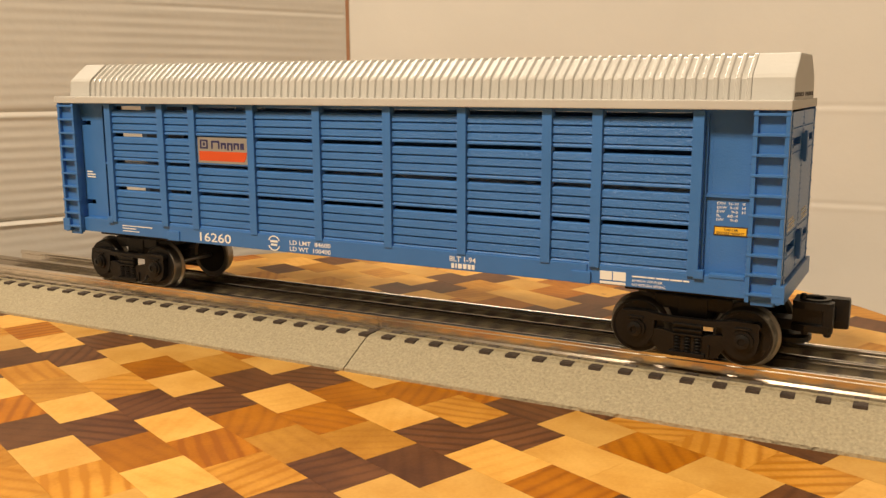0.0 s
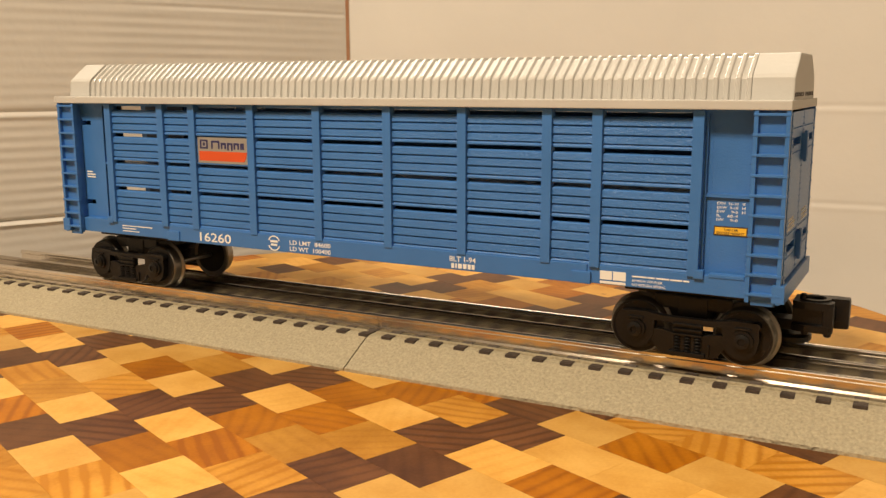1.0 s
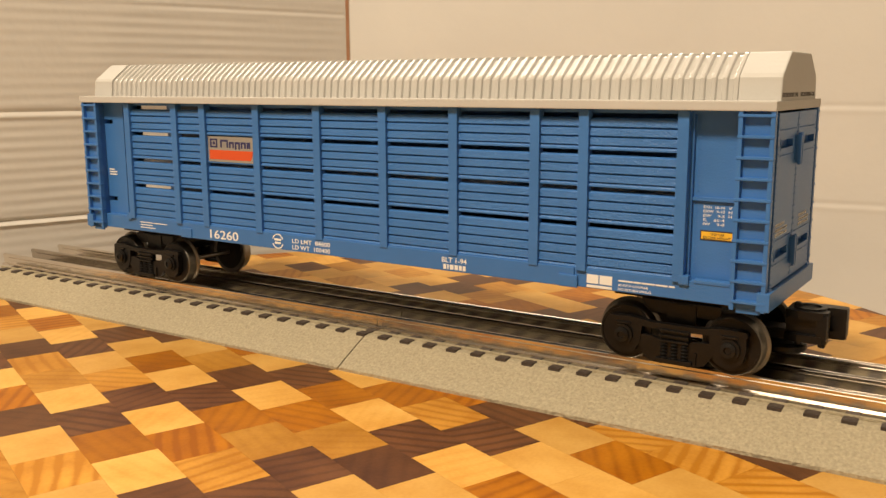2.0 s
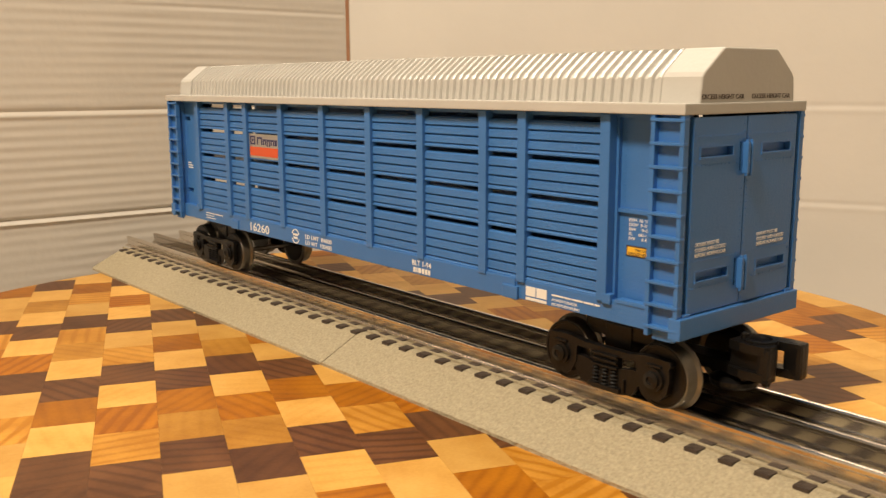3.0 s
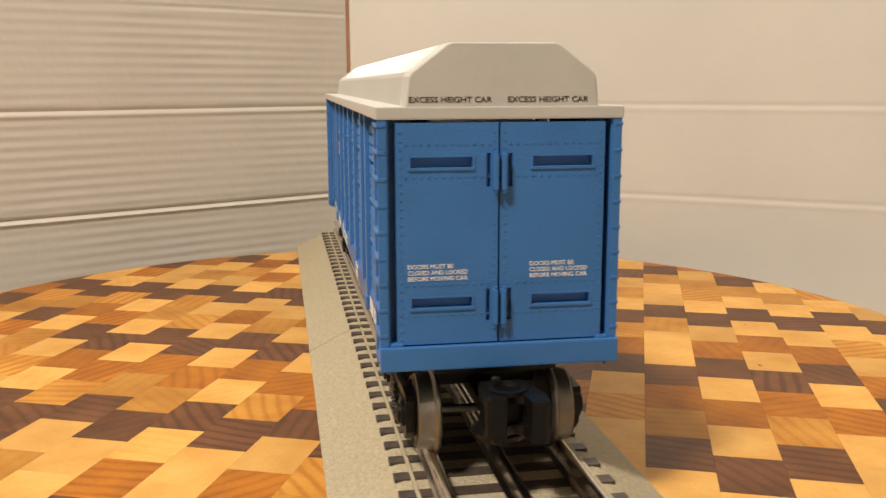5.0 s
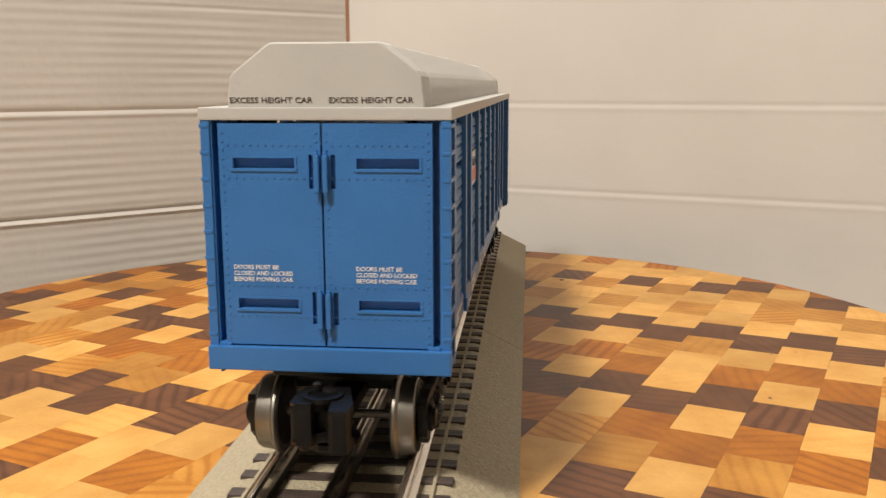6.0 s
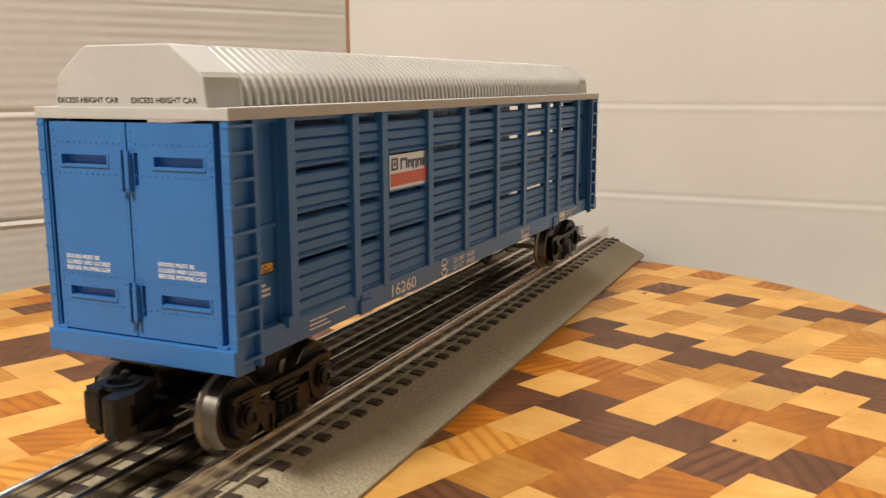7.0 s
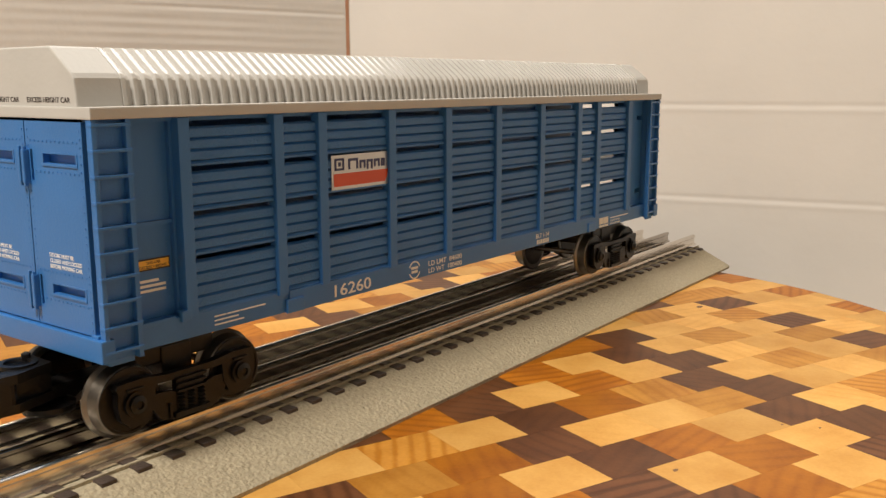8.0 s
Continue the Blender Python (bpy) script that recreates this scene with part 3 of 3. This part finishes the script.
    if coupled:
        part("coupler_arm", box(B(), min(xc, xc + s * 36), max(xc, xc + s * 36), YC - 4, YC + 4, 26.5, 30, 0.6), BLACK, t)
        part("tension_plate", lathe(B(), [(6.5, 22.4), (7.0, 23.2), (7.0, 24.4), (5.0, 25.2)], (xc + s * 29, YC, 0), "z", 28), BLACK, t)
        head = [(30, -5.2), (34, -6.4), (41.5, -6.4), (42.6, -5.0), (42.6, -1.4), (40.4, -0.6), (39.6, 1.2), (40.6, 3.0), (46.2, 3.6), (46.8, 5.0), (46.4, 7.8), (41, 8.2), (35, 6.4), (30, 5.2)]
        inner = [(30, -4.0), (41.2, -4.6), (41.4, -2.4), (38.0, -0.8), (38.0, 2.6), (39.5, 4.4), (30, 4.0)]
        knuckle = part("coupler", extrude(B(), [(xc + s * u, YC + v) for u, v in inner], "z", 27.4, 36.4), BLACK, t, "black knuckle coupler with a pin on top")
        for z0, z1 in ((26.8, 29.2), (34.4, 36.9)):
            part("head_plate", extrude(B(), [(xc + s * u, YC + v) for u, v in head], "z", z0, z1), BLACK, knuckle)
        part("jaw", box(B(), xc + s * 39.4, xc + s * 42.8, YC - 6.2, YC - 1.2, 27.6, 36.2, 1.0), BLACK, knuckle)
        part("jaw", box(B(), xc + s * 41.6, xc + s * 46.9, YC + 3.4, YC + 8.0, 27.0, 37.0, 1.2), BLACK, knuckle)
        part("knuckle_ring", lathe(B(), [(3.2, 36.3), (4.9, 36.4), (4.9, 37.5), (3.4, 37.5), (3.2, 36.9)], (xc + s * 36.5, YC, 0), "z", 24), BLACK, knuckle)
        part("lock_pin", lathe(B(), [(1.2, 36.4), (1.2, 38.6), (0.6, 39.0)], (xc + s * 33, YC - 2, 0), "z", 12), BLACK, knuckle)
        for px in (34.0, 41.0):
            part("pin_foot", lathe(B(), [(0.8, 25.2), (1.2, 25.6), (1.2, 27.0)], (xc + s * px, YC - 3.4, 0), "z", 12), BLACK, knuckle)


for xc in (124.9, -134.2):
    part("bolster_block", box(B(), xc - 13, xc + 13, YC - 16.5, YC + 16.5, 32.5, 37.3, 0.6), BLACK, car)
    part("underframe", box(B(), xc - 24, xc + 24, YC - 15.5, YC + 15.5, 37.2, 40.85, 0.5), BLACK, car)
truck(124.9, 1, True)
truck(-134.2, -1, False)


# ---- lettering on the car ----
def lettering(name, body, height, start, face, mat, width=0.0, parent=None):
    """Words as a thin mesh. start: (along, across, z) of the first letter's foot in mm; face: heading of the face, 0 the -y side, 180 the +y side, 90 the +x end."""
    cu = bpy.data.curves.new(name, "FONT")
    cu.body, cu.size, cu.extrude, cu.offset = body, height / 1000 / 0.69, 0.00004, height * 0.000014
    cu.resolution_u = 3
    tmp = new(name, cu)
    me = bpy.data.meshes.new_from_object(tmp.evaluated_get(bpy.context.evaluated_depsgraph_get()))
    bpy.data.objects.remove(tmp)
    me.materials.append(mat)
    xs = [v.co.x for v in me.vertices]
    k = width / 1000 / (max(xs) - min(xs)) if width else 1.0
    for v in me.vertices:
        v.co.x = (v.co.x - min(xs)) * k
    ob = new(name, me)
    ob.parent = parent or car
    ob.matrix_local = pose(*[c / 1000 for c in start], 90, 0, face)
    return ob


def bars(name, spans, start, face, mat, parent=None):
    """Plain printed bars: (along0, along1, z0, z1) from the start point on a face."""
    bm = B()
    for a0, a1, z0, z1 in spans:
        box(bm, a0, a1, -0.09, 0.03, z0, z1)
    ob = part(name, bm, mat, parent or car)
    ob.matrix_local = pose(*[c / 1000 for c in start], 0, 0, face)
    return ob


def side_print(sign):
    face = 0 if sign < 0 else 180
    def at(x, z, d):
        return (x if sign < 0 else -12.0 - x, YC + sign * (HALF + d), z)
    mid, low, inn = 0.56, 0.06, -3.54
    lettering("number", "16260", 3.7, at(-83.9, 41.5, mid), face, PRINT, 17.3)
    lettering("load_limit", "LD LMT  84600", 1.75, at(-35.6, 43.7, mid), face, PRINT, 20.2)
    lettering("load_weight", "LD WT  100400", 1.75, at(-35.6, 41.1, mid), face, PRINT, 20.2)
    lettering("built_date", "BLT 1-94", 1.9, at(38.0, 43.5, mid), face, PRINT, 10.7)
    bars("maker_mark", [(0, 1.2, 0, 1.8), (1.7, 2.3, 0, 1.8), (2.8, 4.4, 0, 1.8), (4.9, 6.3, 0, 1.8), (6.8, 8.0, 0, 1.8), (8.4, 9.6, 0, 1.8)], at(38.7, 41.0, mid), face, PRINT)
    bars("stencil_box", [(0, 4.2, 1.6, 4.6), (4.6, 9.0, 1.6, 4.6), (0, 9.0, 0.2, 1.1)], at(95.6, 40.7, low), face, PRINT)
    bars("small_print", [(0, 4.9, 3.05, 3.55), (5.2, 7.6, 3.05, 3.55), (8.0, 12.4, 3.05, 3.55), (12.8, 16.6, 3.05, 3.55), (17.0, 18.9, 3.05, 3.55)], at(106.8, 41.0, low), face, PRINT)
    lettering("small_print", "60 INCH COUPLER", 0.8, at(106.8, 42.5, low), face, PRINT, 10.2)
    lettering("small_print", "NO RETURN SPRING", 0.8, at(106.8, 41.1, low), face, PRINT, 11.2)
    bars("small_print", [(0, 4, 3.0, 3.4), (4.4, 9, 3.0, 3.4), (9.4, 18.5, 3.0, 3.4), (0, 8.4, 1.8, 2.2), (0, 10.4, 0.6, 1.0)], at(-131, 41.6, low), face, PRINT)
    bm = B()
    for a0, a1 in ((20, 160), (200, 340)):
        n = 10
        pts = [(r * math.cos(radians(a0 + (a1 - a0) * i / n)), r * math.sin(radians(a0 + (a1 - a0) * i / n))) for r, seq in ((3.2, range(n + 1)), (2.7, range(n, -1, -1))) for i in seq]
        extrude(bm, pts, "y", -0.09, 0.03)
    box(bm, -1.9, 1.9, -0.09, 0.03, 0.3, 1.2), box(bm, -1.6, 1.6, -0.09, 0.03, -1.1, -0.2)
    ob = part("round_stencil", bm, PRINT, car)
    ob.matrix_local = pose(*[c / 1000 for c in at(-43.6, 43.6, mid)], 0, 0, face)
    if sign > 0:
        bars("small_print", [(0, 6.5, 2.6, 3.3), (0, 8.6, 1.3, 2.0), (0, 8.6, 0, 0.7)], (140.2, YC + HALF + inn, 54.5), face, PRINT)
    for i, line in enumerate(("EXH  16-10", "EXW  9-10", "EW    9-5", "IL    60-4", "IW    9-0")):
        lettering("dimension_lettering", line, 0.85, at(132.6, 69.6 - 1.32 * i, inn), face, PRINT, 6.6)
    for i, line in enumerate(("W", "H", "H")):
        lettering("dimension_lettering", line, 0.85, at(140.4, 69.6 - 1.32 * i, inn), face, PRINT, 1.0)
    tag = bars("warning_label", [(0, 10.6, 0, 3.1)], at(131.9, 59.6, inn) if sign < 0 else (140.6, YC + HALF + inn, 60.2), face, INK)
    bars("label_field", [(0.4, 10.2, 0.42, 2.7)], (0, -0.1, 0), 0, YELLOW, tag)
    lettering("label_lettering", "THIS CAR", 0.75, (3.2, -0.22, 1.65), 0, INK, 4.4, tag)
    lettering("label_lettering", "EXCESS HEIGHT", 0.75, (1.0, -0.22, 0.55), 0, INK, 8.6, tag)
    if sign < 0:
        bars("small_print", [(0, 3.6, 2.4, 3.0), (0, 5.4, 1.2, 1.8), (0, 5.4, 0, 0.6)], at(-154.6, 65.5, -2.54), face, PRINT)
    # colour sign between two posts
    plate = bars("sign", [(0, 28.0, 0, 10.8)], at(-83.3, 75.1, -0.20), face, SIGN_GREY)
    tagged(plate, "pale sign with navy shapes above an orange-red band")
    bm = B()
    extrude(bm, [(0.9, 1.0), (25.2, 1.0), (26.2, 2.6), (26.8, 5.0), (0.9, 5.0)], "y", -0.2, -0.05)
    part("sign_band", bm, SIGN_RED, plate)
    bm = B()
    for x0, x1, z0, z1 in ((1.4, 2.2, 6.0, 9.8), (4.9, 5.7, 6.0, 9.8), (1.4, 5.7, 6.0, 6.7), (1.4, 5.7, 9.1, 9.8), (3.0, 4.2, 7.3, 8.6)):
        box(bm, x0, x1, -0.2, -0.05, z0, z1)
    part("sign_emblem", bm, SIGN_BLUE, plate)
    bm = B()
    for x0, x1, z0, z1 in ((7.6, 12.2, 6.1, 9.5), (12.9, 15.7, 6.1, 8.7), (16.3, 19.2, 5.6, 8.7), (19.8, 22.7, 6.1, 8.7), (23.3, 25.2, 6.1, 8.7)):
        t = 0.85
        box(bm, x0, x0 + t, -0.2, -0.05, z0, z1), box(bm, x1 - t, x1, -0.2, -0.05, z0, z1), box(bm, x0 + t, x1 - t, -0.2, -0.05, z1 - t, z1)
    part("sign_shapes", bm, SIGN_BLUE, plate)


side_print(-1), side_print(1)
for sx, face in ((1, 90), (-1, -90)):
    xe = XB - 0.74 if sx > 0 else XA + 1.44
    for y0 in (-10.3, 12.8):
        lettering("roof_lettering", "EXCESS HEIGHT CAR", 1.25, (xe, y0 if sx > 0 else 2 * YC - y0, 103.5), face, INK, 19.3)
    xd = XB - 0.34
    for y0 in (-10.9, 18.4) if sx > 0 else ():
        for i, (line, w) in enumerate((("DOORS MUST BE", 10.8), ("CLOSED AND LOCKED", 14.2), ("BEFORE MOVING CAR", 14.2))):
            lettering("door_lettering", line, 1.0, (xd, y0 if sx > 0 else 2 * YC - y0, 64.9 - 1.45 * i), face, PRINT, w)


# ---- the turning ----
def slip(t):
    """How far the board has crept sideways, in metres, while it was pushed round."""
    return float(np.interp(t, [4.7, 5.8, 6.5, 7.5, 8.0], [0, 0.0024, 0.0027, 0.0039, 0.0043]))


# the car stands a hair askew on the rails and shifts a little on them: seconds, degrees beyond the board's turn, millimetres aside
CAR_SHIFT = [(0.0, 0.67, -0.75, -0.9), (1.2, 0.67, -0.75, -0.9), (2.5, 0.63, -0.85, -0.1), (3.0, 0.63, -0.8, -0.1), (3.5, 0.64, -0.55, 0.1), (4.0, 0.72, -0.3, 0.1),
             (4.5, 0.80, -0.1, 0.0), (5.8, 1.02, 0.75, 0.1), (6.0, 1.02, 0.8, 0.15), (6.5, 0.93, 0.6, 0.1), (7.0, 0.79, 0.45, 0.2), (7.5, 0.80, 0.5, 0.05), (8.0, 0.78, 0.5, -0.2)]
SEAT = pose(-0.00008, 0.00113, 0)


def car_pose(t, a):
    ts, skew, dx, dy = zip(*CAR_SHIFT)
    return pose(float(np.interp(t, ts, dx)) / 1000, float(np.interp(t, ts, dy)) / 1000, 0, 0, 0, REST - a - float(np.interp(t, ts, skew))) @ SEAT


def motions():
    for ob in turning:
        if ob == car:
            walk(ob, [(t, car_pose(t, a)) for t, a in TURN])
        else:
            share = 1.0 if ob == board else 0.4
            walk(ob, [(t, pose(share * slip(t), 0, 0, 0, 0, REST - a)) for t, a in TURN])


motions()
